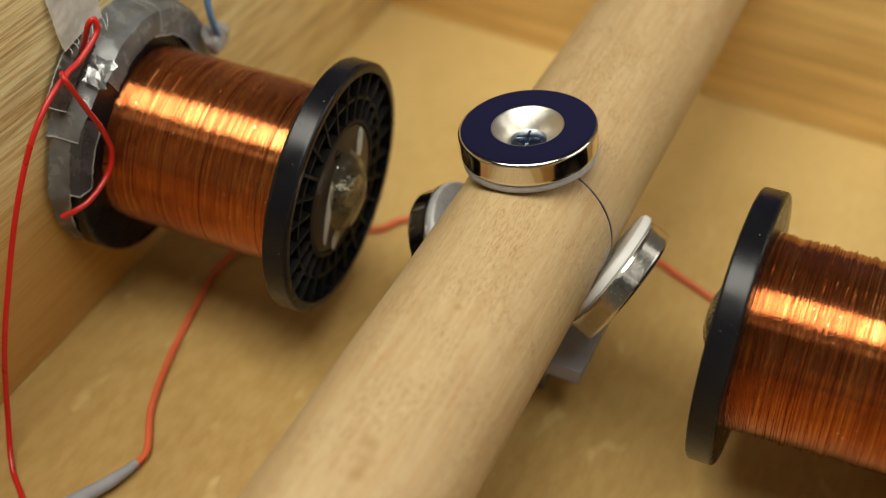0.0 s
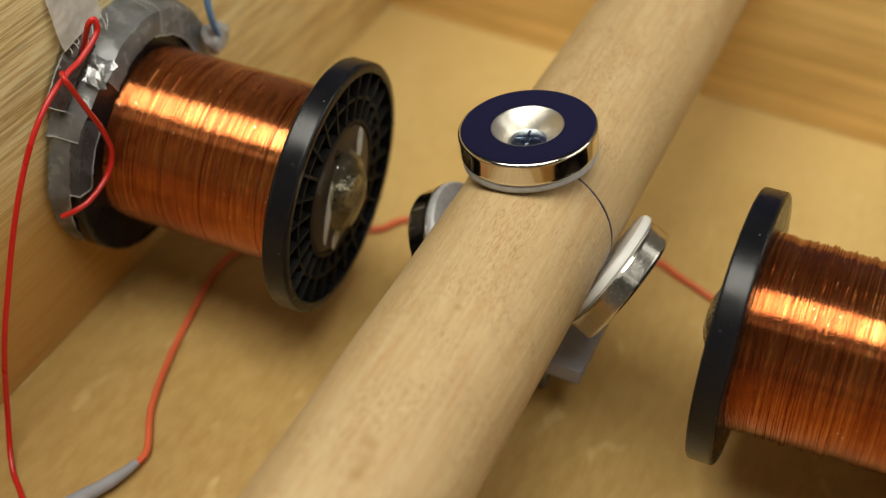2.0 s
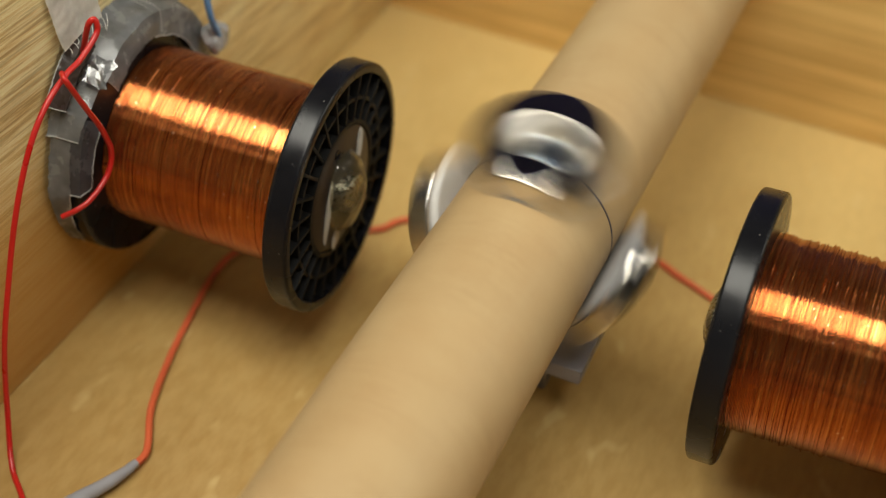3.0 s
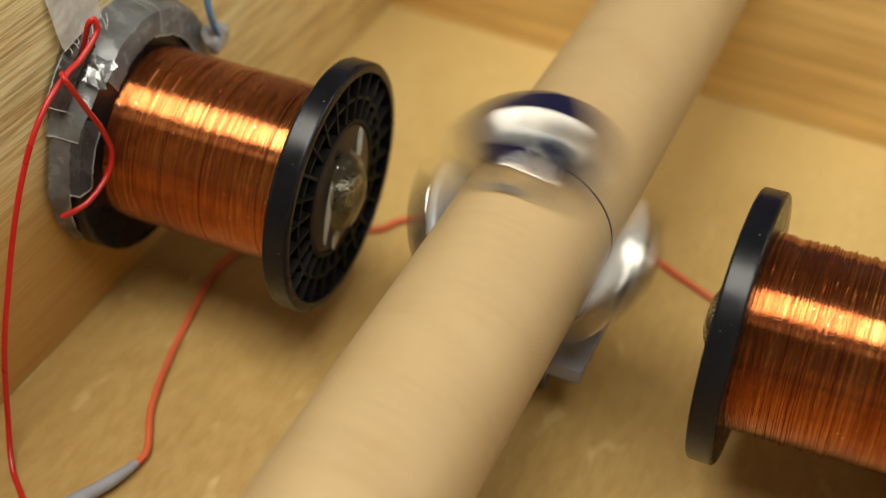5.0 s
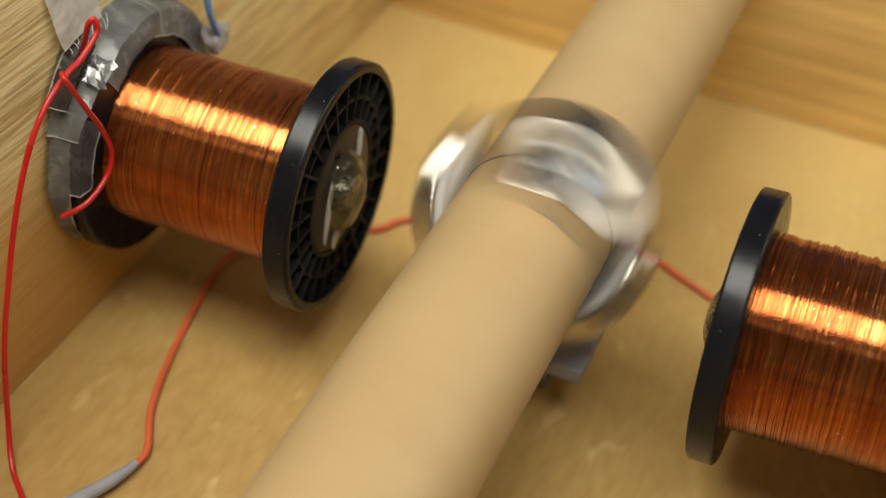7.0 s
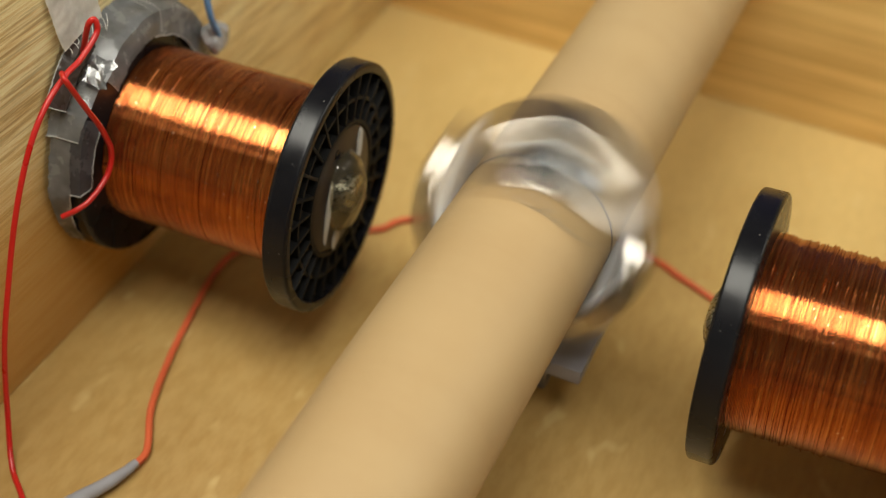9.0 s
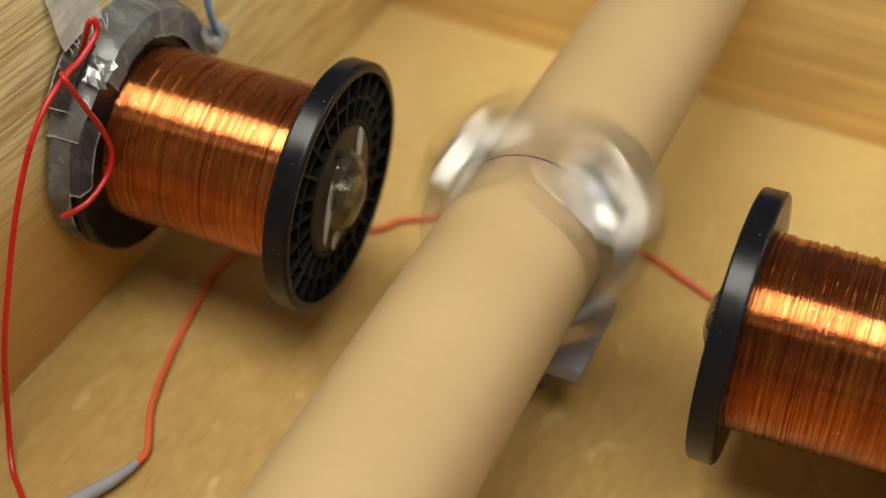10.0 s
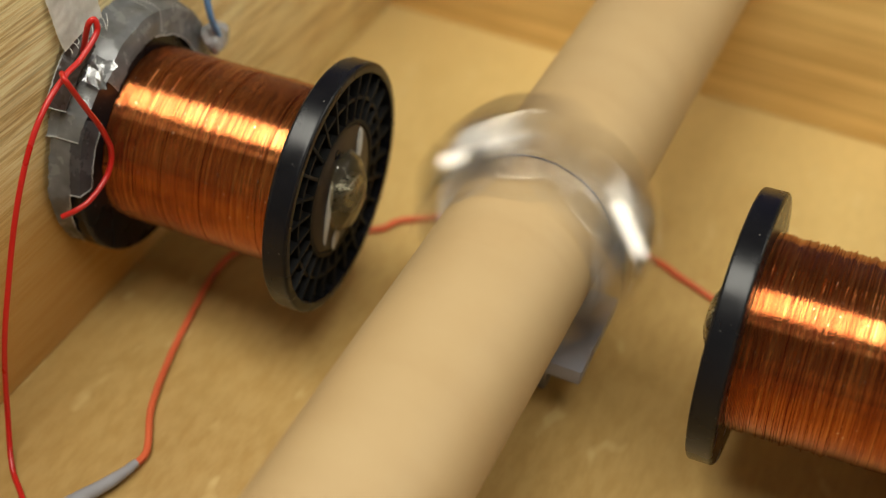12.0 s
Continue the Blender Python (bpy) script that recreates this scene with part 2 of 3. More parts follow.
M_SPACER = plastic_mat("white_spacer", (0.54, 0.53, 0.51), 0.4, 900, 0.1)
M_FILM = plastic_mat("dried_glue_film", (0.62, 0.60, 0.55), 0.25, 900, 0.2)
M_FILM.node_tree.nodes["Principled BSDF"].inputs["Alpha"].default_value = 0.28
M_WASHER, M_COPPER, M_GLUE = washer_material(), copper_material(), glue_material()
M_TAPE = tape_material("silver_duct_tape", (0.33, 0.335, 0.34), 0.22, 900, 0.12)
M_TAPE_SHINY = tape_material("creased_shiny_duct_tape", (0.42, 0.425, 0.43), 0.25, 420, 0.7)
M_TAPE_DARK = tape_material("rubbed_dark_duct_tape", (0.13, 0.125, 0.135), 0.30, 700)
M_FRAY = plastic_mat("frayed_tape_edge", (0.42, 0.42, 0.40), 0.35, 1500, 0.4)
M_FLAP = tape_material("brown_tape_back", (0.11, 0.078, 0.068), 0.30, 500)
M_WHITETAPE = tape_material("white_cloth_tape", (0.88, 0.87, 0.81), 0.45, 700)


# ---- mesh helpers ----
def link(name, bm, mat, smooth=True):
    me = bpy.data.meshes.new(name)
    bmesh.ops.recalc_face_normals(bm, faces=bm.faces)
    bm.to_mesh(me)
    bm.free()
    if smooth:
        me.shade_smooth()
        me.set_sharp_from_angle(angle=radians(35))
    me.materials.append(mat)
    return me


def part(name, bm, mat, parent, label="", m=None):
    ob = new(name, link(name, bm, mat))
    ob.parent = parent
    if m is not None:
        ob.matrix_basis = m
    return tagged(ob, label) if label else ob


def thing(name, bm, mat, label, category, group="", kind=""):
    return tagged(new(name, link(name, bm, mat)), label, category, group, kind)


def lathe(profile, n=96, wobble=None):
    """A ring of revolution round z: profile is a closed loop of (radius, height) in millimetres."""
    bm = bmesh.new()
    rows = []
    for i in range(n):
        a = 2 * math.pi * i / n
        row = []
        for j, (r, h) in enumerate(profile):
            rr = r + (wobble(a, j) if wobble else 0)
            row.append(bm.verts.new((rr * math.cos(a) / 1000, rr * math.sin(a) / 1000, h / 1000)))
        rows.append(row)
    k = len(profile)
    for i in range(n):
        p, q = rows[i], rows[(i + 1) % n]
        for j in range(k):
            bm.faces.new((p[j], q[j], q[(j + 1) % k], p[(j + 1) % k]))
    return bm


def block(x0, x1, y0, y1, z0, z1, bevel=0.6):
    """A box in millimetres with softened edges."""
    bm = bmesh.new()
    bmesh.ops.create_cube(bm, size=1)
    for v in bm.verts:
        v.co = Vector(((x0 + x1) / 2 + v.co.x * (x1 - x0), (y0 + y1) / 2 + v.co.y * (y1 - y0), (z0 + z1) / 2 + v.co.z * (z1 - z0))) / 1000
    if bevel:
        bmesh.ops.bevel(bm, geom=bm.edges[:], offset=bevel / 1000, segments=2, affect="EDGES", profile=0.6)
    return bm


def join_box(bm, size, m):
    """Adds a small box, size in millimetres, at the pose m (metres)."""
    made = bmesh.ops.create_cube(bm, size=1)["verts"]
    for v in made:
        v.co = m @ Vector((v.co.x * size[0] / 1000, v.co.y * size[1] / 1000, v.co.z * size[2] / 1000))


def tube(points, radius, sides=10, steps=8, wave=0.0):
    """A round wire along a smooth line through the points (world metres)."""
    pts = [Vector(p) for p in points]
    line = []
    ext = [2 * pts[0] - pts[1]] + pts + [2 * pts[-1] - pts[-2]]
    for i in range(1, len(ext) - 2):
        a, b, c, d = ext[i - 1:i + 3]
        for s in range(steps):
            t = s / steps
            line.append(0.5 * (2 * b + (c - a) * t + (2 * a - 5 * b + 4 * c - d) * t * t + (3 * b - a - 3 * c + d) * t ** 3))
    line.append(pts[-1])
    bm = bmesh.new()
    rings = []
    side = Vector((0.3, 0.2, 0.9)).normalized()
    for i, p in enumerate(line):
        d = (line[min(i + 1, len(line) - 1)] - line[max(i - 1, 0)]).normalized()
        side = (side - d * side.dot(d)).normalized()
        up = d.cross(side)
        r = radius[0] + (radius[1] - radius[0]) * i / (len(line) - 1) if isinstance(radius, tuple) else radius
        r *= 1 + wave * noise.noise(p * 900)
        rings.append([bm.verts.new(p + r * (math.cos(2 * math.pi * k / sides) * side + math.sin(2 * math.pi * k / sides) * up)) for k in range(sides)])
    for p, q in zip(rings, rings[1:]):
        for k in range(sides):
            bm.faces.new((p[k], p[(k + 1) % sides], q[(k + 1) % sides], q[k]))
    bm.faces.new(rings[0]), bm.faces.new(rings[-1])
    return bm


# ---- the wooden box and the room round it ----
Z0 = -37.5


def board(name, x0, x1, y0, y1, z0, z1, mat, label, category, kind="structure", bevel=0.6):
    bm = block(x0, x1, y0, y1, z0 + 37.5, z1 + 37.5, bevel)
    return thing(name, bm, mat, label, category, kind=kind)


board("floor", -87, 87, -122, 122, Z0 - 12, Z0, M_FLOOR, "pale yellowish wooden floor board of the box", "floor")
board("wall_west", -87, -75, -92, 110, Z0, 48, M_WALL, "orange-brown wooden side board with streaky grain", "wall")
# east board is out of view; its height shades the floor from the east lamp
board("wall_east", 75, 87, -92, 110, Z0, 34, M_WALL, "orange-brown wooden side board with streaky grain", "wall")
board("wall_north", -87, 87, 110, 122, Z0, 17, M_BACK, "orange-brown wooden end board with level grain", "wall")
board("bearing_post", -17, 17, -122, -110, Z0, 20, M_BACK, "wooden upright that carries the shaft's end", "post", kind="thing")
board("bench_top", -1100, 1100, -1230, 730, Z0 - 32, Z0 - 12, M_BENCH, "brown wooden bench top under the box", "bench", bevel=2)
board("ceiling", -1100, 1100, -1230, 730, 1270, 1285, M_ROOM, "plain dim ceiling", "ceiling", bevel=0)
board("room_wall_west", -1115, -1100, -1230, 730, Z0 - 32, 1285, M_ROOM, "plain dim room wall", "wall", bevel=0)
board("room_wall_east", 1100, 1115, -1230, 730, Z0 - 32, 1285, M_ROOM, "plain dim room wall", "wall", bevel=0)
board("room_wall_south", -1115, 1115, -1245, -1230, Z0 - 32, 1285, M_ROOM, "plain dim room wall", "wall", bevel=0)
board("room_wall_north", 38, 1115, 730, 745, Z0 - 32, 1285, M_ROOM, "plain dim room wall", "wall", bevel=0)
# unseen board, added to give the magnets' faces their navy reflection
board("room_wall_north_navy", -1115, 38, 730, 745, Z0 - 32, 1285, M_NAVY, "unseen dark navy board for the magnets to mirror", "wall", bevel=0)


# ---- the rotor: beech shaft with three magnets ----
REST = 100.83            # direction of the uppermost magnet at rest, degrees from +x towards up
R_SHAFT = 12.75
TILT = pose(0, 0, 0, 3.0, 0, -1.5)    # the shaft dips a little towards its south end


def shaft_mesh():
    bm = bmesh.new()
    n, rings = 96, []
    ys = [-108.2, -107.2] + [-105 + 5 * i for i in range(43)] + [107, 108]
    for y in ys:
        r = R_SHAFT - (1.0 if abs(y) > 107.5 else 0)
        row = []
        for i in range(n):
            a = 2 * math.pi * i / n
            rr = r + 0.10 * noise.noise(Vector((3 * math.cos(a), y * 0.02, 3 * math.sin(a))))
            row.append(bm.verts.new((rr * math.cos(a) / 1000, y / 1000, rr * math.sin(a) / 1000)))
        rings.append(row)
    for p, q in zip(rings, rings[1:]):
        for i in range(n):
            bm.faces.new((p[i], p[(i + 1) % n], q[(i + 1) % n], q[i]))
    bm.faces.new(rings[0]), bm.faces.new(rings[-1])
    return bm


def ink_ring():
    """A hand-drawn pen line round the shaft, slightly wavering."""
    bm = bmesh.new()
    n, rows = 160, []
    for i in range(n):
        a = 2 * math.pi * i / n
        y = 0.55 + 0.25 * noise.noise(Vector((2 * math.cos(a), 2 * math.sin(a), 5)))
        w = 0.17 + 0.08 * noise.noise(Vector((6 * math.cos(a), 6 * math.sin(a), 9)))
        rows.append([bm.verts.new((r * math.cos(a) / 1000, (y + s * w) / 1000, r * math.sin(a) / 1000)) for r, s in ((12.7, -1), (12.84, -0.8), (12.84, 0.8), (12.7, 1))])
    for i in range(n):
        p, q = rows[i], rows[(i + 1) % n]
        for j in range(4):
            bm.faces.new((p[j], q[j], q[(j + 1) % 4], p[(j + 1) % 4]))
    return bm


def magnet_body():
    """A countersunk disc: z = 0 is its outer face; the cup narrows to a bore."""
    return lathe([(5.55, 0), (10.0, 0), (10.1, 0), (10.32, -0.06), (10.5, -0.2), (10.58, -0.42), (10.6, -0.6), (10.6, -0.9), (10.6, -3.2), (10.6, -3.4), (10.5, -3.7), (10.2, -3.87), (2.6, -3.87), (2.6, -2.9), (5.45, -0.30)], 128)


def magnet_cup():
    return lathe([(5.56, 0.01), (5.40, -0.06), (2.75, -2.75), (2.55, -3.2), (2.4, -3.2), (2.6, -2.75), (5.3, -0.10), (5.45, 0.0)], 96)


def screw_head():
    """A small cross-head screw sunk in the cup."""
    bm = lathe([(0.05, -2.10), (0.9, -2.12), (2.2, -2.25), (2.75, -2.45), (2.75, -2.75), (2.3, -3.3), (1.2, -3.8), (0.05, -3.8)], 48)
    for a in (12, 102):
        join_box(bm, (3.6, 0.42, 0.26), pose(0, 0, -0.00208, 0, 0, a))
        join_box(bm, (1.3, 0.62, 0.16), pose(0, 0, -0.00203, 0, 0, a))
    return bm


def washer_mesh():
    return lathe([(3, -3.87), (10.1, -3.87), (10.35, -4.02), (10.45, -4.3), (10.4, -4.9), (10.1, -5.25), (3, -5.3)], 96, lambda a, j: 0.12 * math.sin(3 * a + 1))


def thick_washer_mesh():
    """A softer, wider spacer that sits a little off the magnet's middle."""
    bm = lathe([(3, -3.87), (10.1, -3.87), (10.45, -4.05), (10.5, -4.5), (10.4, -5.0), (10.0, -5.3), (3, -5.35)], 96, lambda a, j: 0.18 * math.sin(3 * a + 1))
    bmesh.ops.translate(bm, verts=bm.verts[:], vec=(0.0003, 0.0008, 0))
    return bm


def residue_mesh():
    """A thin irregular film on the shaft's side, thinning out to its rim."""
    bm = bmesh.new()
    mid = bm.verts.new((0.01286 * math.cos(radians(-3)), -0.0012, 0.01286 * math.sin(radians(-3))))
    rows = []
    for k in (0.35, 0.7, 1.0):
        row = []
        for i in range(28):
            a = 2 * math.pi * i / 28
            w = k * (1 + 0.35 * noise.noise(Vector((math.cos(a) * 1.5, math.sin(a) * 1.5, 3))))
            ang, y = radians(-2 + 8 * w * math.cos(a)), -1.6 + 3.8 * w * math.sin(a)
            r = 12.87 if k < 0.9 else 12.7
            row.append(bm.verts.new((r * math.cos(ang) / 1000, y / 1000, r * math.sin(ang) / 1000)))
        rows.append(row)
    for i in range(28):
        j = (i + 1) % 28
        bm.faces.new((mid, rows[0][i], rows[0][j]))
        for p, q in zip(rows, rows[1:]):
            bm.faces.new((p[i], q[i], q[j], p[j]))
    return bm


def build_rotor():
    rotor = tagged(new("rotor"), "pale beech dowel shaft carrying three nickel disc magnets", "motor rotor")
    rotor.matrix_basis = pose(0, 0, AX) @ TILT
    shaft = part("shaft", shaft_mesh(), M_DOWEL, rotor, "pale beech dowel with fine dark pores")
    part("pen_line", ink_ring(), M_INK, shaft, "thin dark pen line drawn round the dowel")
    part("glue_residue", residue_mesh(), M_FILM, shaft, "thin milky smear of glue beside a magnet")
    made = None
    for turn, y, lean, out in ((0, 0.0, -1.8, 18.2), (-124.3, 0.86, -3.1, 18.3), (118.5, 0.4, -2.0, 18.2)):
        m = TILT.inverted() @ pose(0, 0, 0, 0, 90 - (REST + turn), 0) @ pose(0, y / 1000, out / 1000, -lean, 0, 0)
        if made is None:
            made = part("magnet", magnet_body(), M_NICKEL, rotor, "mirror-bright nickel ring magnet with a countersunk hole", m)
            part("cup", magnet_cup(), M_CUP, made, "satin countersink")
            part("screw", screw_head(), M_ZINC, made, "blue zinc cross-head screw")
            part("washer", washer_mesh(), M_WASHER, made, "milky white plastic spacer")
        else:
            twin = copy_thing(made, m)
            if turn < -100:
                twin.data = link("magnet", magnet_body(), M_SCUFFED)
                tagged(twin, "scuffed nickel ring magnet on a thick white spacer")
                for o in twin.children:
                    if o.name.startswith("washer"):
                        o.data = link("washer", thick_washer_mesh(), M_SPACER)
    return rotor


ROTOR = build_rotor()


# ---- the two coils ----
R_COIL, T_FLANGE, L_COIL = 15.35, 4.2, 32.6


def flange_mesh():
    """A spool end: thick rounded rim, recessed face with radial ribs and two rings; z = 0 is the open side."""
    bm = lathe([(20.0, 0.0), (20.8, 0.0), (21.05, 0.02), (21.3, 0.1), (21.48, 0.24), (21.58, 0.42), (21.6, 0.6), (21.6, 0.9), (21.6, 3.3), (21.6, 3.6), (21.58, 3.78), (21.48, 3.96), (21.3, 4.1), (21.05, 4.18), (20.8, 4.2), (4.0, 4.2), (4.0, 3.2), (19.9, 3.2), (19.9, 0.1)], 128)
    return bm


def ring_mesh(r, w, z0, z1):
    return lathe([(r - w, z0), (r + w, z0), (r + w, z1), (r - w, z1)], 96)


def rib_mesh(r0, r1):
    return block(r0, r1, -0.28, 0.28, 0.5, 3.3, 0.08)


def winding_mesh(seed, edge, rough):
    """Turns of fine wire side by side, each a little higher or lower than its neighbour."""
    rng = random.Random(seed)
    pitch = 0.215
    turns = int(L_COIL / pitch)
    prof, drift = [], 0.0
    for i in range(turns):
        h = T_FLANGE + pitch * i
        u = i / turns
        drift += rng.uniform(-0.022, 0.022) - 0.08 * drift
        jump = rng.choice((0, 0, 0, 0, 0, 0, 0, 0.08, -0.16)) * rng.random() * rough
        if rough > 1.5 and u < 0.45:
            jump += rng.choice((0, 0, 0.12, 0.26, 0.46, -0.12)) * rng.random()
        r = R_COIL + drift + jump + edge(u)
        prof += [(r - 0.034, h), (r - 0.008, h + 0.055), (r + 0.003, h + 0.11), (r - 0.008, h + 0.165)]
    prof += [(r - 0.085, h + pitch), (8.0, h + pitch), (8.0, T_FLANGE)]
    ph = [rng.uniform(0, 6.28) for _ in range(len(prof))]

    def sway(a, j):
        k = j // 4
        loose = (0.075 if k < turns * 0.42 else 0.025) if rough > 1.5 else (0.05 if k > turns * 0.72 else 0.024)
        slack = noise.noise(Vector((2.4 * math.cos(a), 2.4 * math.sin(a), k * 0.83 + seed * 3.7)))
        return loose * slack + 0.025 * math.sin(a + ph[k * 4 % len(ph)]) + 0.006 * math.sin(3 * a + ph[k * 4 % len(ph)] * 2)
    return lathe(prof, 96, sway)


def glue_mesh(seed):
    bm = bmesh.new()
    bmesh.ops.create_icosphere(bm, subdivisions=4, radius=1)
    for v in bm.verts:
        k = 1 + 0.16 * noise.noise(v.co * 1.6 + Vector((seed, 0, 0)))
        v.co = Vector((v.co.x * 6.0 * k, v.co.y * 7.6 * k, v.co.z * 3.2 * k + 1.4)) / 1000
    return bm


def build_spool(label, m, seed, edge, rough):
    s = tagged(new("wire_spool"), label, "wire spool", "pair of coils")
    s.matrix_basis = m
    part("winding", winding_mesh(seed, edge, rough), M_COPPER, s, "closely wound enamelled copper wire")
    front = part("flange", flange_mesh(), M_BLACK, s, "black ribbed plastic spool end")
    back = part("flange", flange_mesh(), M_BLACK, s, "black plastic spool end", Matrix.Translation((0, 0, (2 * T_FLANGE + L_COIL) / 1000)) @ pose(0, 0, 0, 180, 0, 0))
    part("core", lathe([(3.2, 3.0), (8.3, 3.0), (8.3, 37.5), (3.2, 37.5)], 64), M_BLACK, s)
    part("ring", ring_mesh(15.6, 0.3, 0.7, 3.3), M_RIB, front)
    part("ring", ring_mesh(11.6, 0.35, 0.4, 3.3), M_RIB, front)
    rib = rib_mesh(11.5, 20.1)
    me = link("rib", rib, M_RIB)
    for i in range(26):
        r = new("rib", me)
        r.parent = front
        r.matrix_basis = pose(0, 0, 0, 0, 0, i * 360 / 26)
    hub = part("hub", lathe([(1.2, 0.5), (10.3, 0.3), (11.0, 0.6), (11.3, 1.2), (11.3, 3.3), (1.2, 3.3)], 64), M_HUB, front, "brown hub disc")
    for a in (75, 255):
        part("hole_rim", lathe([(0.45, 0.1), (0.85, 0.1), (0.9, 0.5), (0.45, 0.5)], 20), M_BLACK, hub, "", pose(0.0088 * math.cos(radians(a)), 0.0088 * math.sin(radians(a)), 0))
    part("bolt_head", lathe([(0.05, -1.6), (2.0, -1.5), (2.9, -0.9), (3.1, 0.0), (3.1, 0.7), (0.05, 0.7)], 32), M_STEEL, front, "grey steel bolt head")
    for x, y, turn, ln, wd in ((5.6, -1.0, 14, 5.6, 0.9), (-6.2, 5.4, 8, 3.0, 0.9), (2.6, -8.2, 30, 2.4, 1.1)):
        bm = bmesh.new()
        bmesh.ops.create_icosphere(bm, subdivisions=3, radius=1)
        for v in bm.verts:
            v.co = Vector((v.co.x * wd, v.co.y * ln, v.co.z * 0.45)) * (1 + 0.25 * noise.noise(v.co * 2 + Vector((x, y, 0)))) / 1000
        part("glue_smear", bm, M_SMEAR, front, "", pose(x / 1000, y / 1000, 0.0002, 0, 0, turn))
    part("glue", glue_mesh(seed), M_GLUE, front, "clear yellowish blob of hot glue", pose(0, 0, -0.0012))
    return s


def along(origin, axis, roll=0):
    """A pose with its z along axis."""
    z = Vector(axis).normalized()
    x = Vector((0, 0, 1)).cross(z).normalized()
    q = Matrix((x, z.cross(x), z)).transposed().to_4x4()
    return Matrix.Translation(origin) @ q @ pose(0, 0, 0, 0, 0, roll)


def unit(yaw, pitch):
    y, p = radians(yaw), radians(pitch)
    return Vector((math.cos(y) * math.cos(p), math.sin(y) * math.cos(p), math.sin(p)))


SPOOL_W = along(mm(-32.7, -1.77, -4.3), -unit(1.66, 0.56))
SPOOL_E = along(mm(33.08, -1.89, -5.16), unit(-1.04, 4.44))
build_spool("copper wire spool with black ends, glued to side board", SPOOL_W, 3, lambda u: 0.25 * u if u < 0.1 else 0.0, 1.0)
build_spool("copper wire spool with black ends and uneven turns", SPOOL_E, 8, lambda u: 0.35 * max(0, 0.45 - u) if u < 0.45 else -0.1, 1.8)


# ---- tape, wires, sleeve ----
def tape_strip(a0, a1, inner, outer, folds, seed, amp=0.3, steps=64):
    """A strip of tape lying over the spool's end from the angle a0 to a1, in flat facets between its folds.
    inner and outer are its cross-sections, (radius, height) in millimetres, at the two ends. Returns the mesh and its four edges."""
    rng = random.Random(seed)
    lift = [rng.uniform(-0.30, 0.28) for _ in range(folds + 1)]
    bm = bmesh.new()
    rows, across = [], 4 * (len(inner) - 1)
    for i in range(steps + 1):
        u = i / steps
        a = radians(a0 + (a1 - a0) * u)
        f = min(int(u * folds), folds - 1)
        g = u * folds - f
        half = radians(abs(a1 - a0)) / folds / 2
        chord = math.cos(half) / math.cos((g - 0.5) * 2 * half)
        row = []
        for j in range(across + 1):
            k, w = min(j // 4, len(inner) - 2), j / 4 - min(j // 4, len(inner) - 2)
            (r0, h0), (r1, h1) = [tuple(p[c] + (q[c] - p[c]) * u for c in (0, 1)) for p, q in ((inner[k], outer[k]), (inner[k + 1], outer[k + 1]))]
            r, h = r0 + (r1 - r0) * w, h0 + (h1 - h0) * w
            r = r * (0.55 + 0.45 * chord) + lift[f] * (1 - g) + lift[f + 1] * g
            c = Vector((r * math.cos(a), r * math.sin(a), h)) * 0.20 + Vector((seed * 7.3, 0, 0))
            fold = abs(noise.noise(c * 0.8)) * 2 + 0.5 * abs(noise.noise(c * 1.9)) + 0.12 * noise.noise(c * 5) - 0.6
            if j in (0, across):
                h += 0.22 * noise.noise(c * 9)
                r += 0.10 * noise.noise(c * 8 + Vector((2, 2, 2)))
            r += amp * fold
            h += amp * 0.5 * noise.noise(c * 1.7 + Vector((9, 9, 9)))
            row.append(bm.verts.new((r * math.cos(a) / 1000, r * math.sin(a) / 1000, h / 1000)))
        rows.append(row)
    for p, q in zip(rows, rows[1:]):
        for j in range(across):
            bm.faces.new((p[j], p[j + 1], q[j + 1], q[j]))
    edges = [[v.co.copy() for v in line] for line in (rows[0], rows[-1], [r[0] for r in rows], [r[-1] for r in rows])]
    bmesh.ops.solidify(bm, geom=bm.faces[:], thickness=0.0002)
    return bm, edges


def duct_tape(a0, a1, inner, outer, folds, seed, mat=None, label="smooth silver duct tape holding the spool to the board", amp=0.3, torn=(0, 1)):
    bm, edges = tape_strip(a0, a1, inner, outer, folds, seed, amp)
    ob = thing("duct_tape", bm, mat or M_TAPE, label, "tape", "strips of tape")
    ob.matrix_basis = SPOOL_W
    for k in torn:
        part("torn_edge", tube(edges[k][::2] + [edges[k][-1]], 0.00009, 6, 2, 0.8), M_FRAY, ob, "frayed pale edge")
    return ob


# low strip, tapering off round the spool; the strip above it; a short piece turned over the spool's inner face
duct_tape(-33, 32, [(22.1, 39.7), (22.15, 40.6), (22.25, 41.5), (22.4, 41.9)], [(21.95, 37.0), (22.05, 38.6), (22.2, 40.9), (22.5, 41.9)], 4, 1, torn=(1, 2))
duct_tape(27, 58, [(22.2, 36.9), (22.25, 38.6), (22.4, 40.8), (23.4, 41.9)], [(21.6, 36.2), (22.4, 37.3), (22.6, 40.6), (24.4, 41.9)], 3, 2, torn=(0,))
duct_tape(3, 37, [(18.9, 36.1), (20.6, 36.15), (21.85, 36.4), (22.1, 38.0)], [(18.2, 36.0), (20.2, 36.1), (21.9, 36.35), (22.15, 38.4)], 3, 6, mat=M_TAPE_DARK, label="dark piece of duct tape turned over the spool's rim", torn=(0, 2))
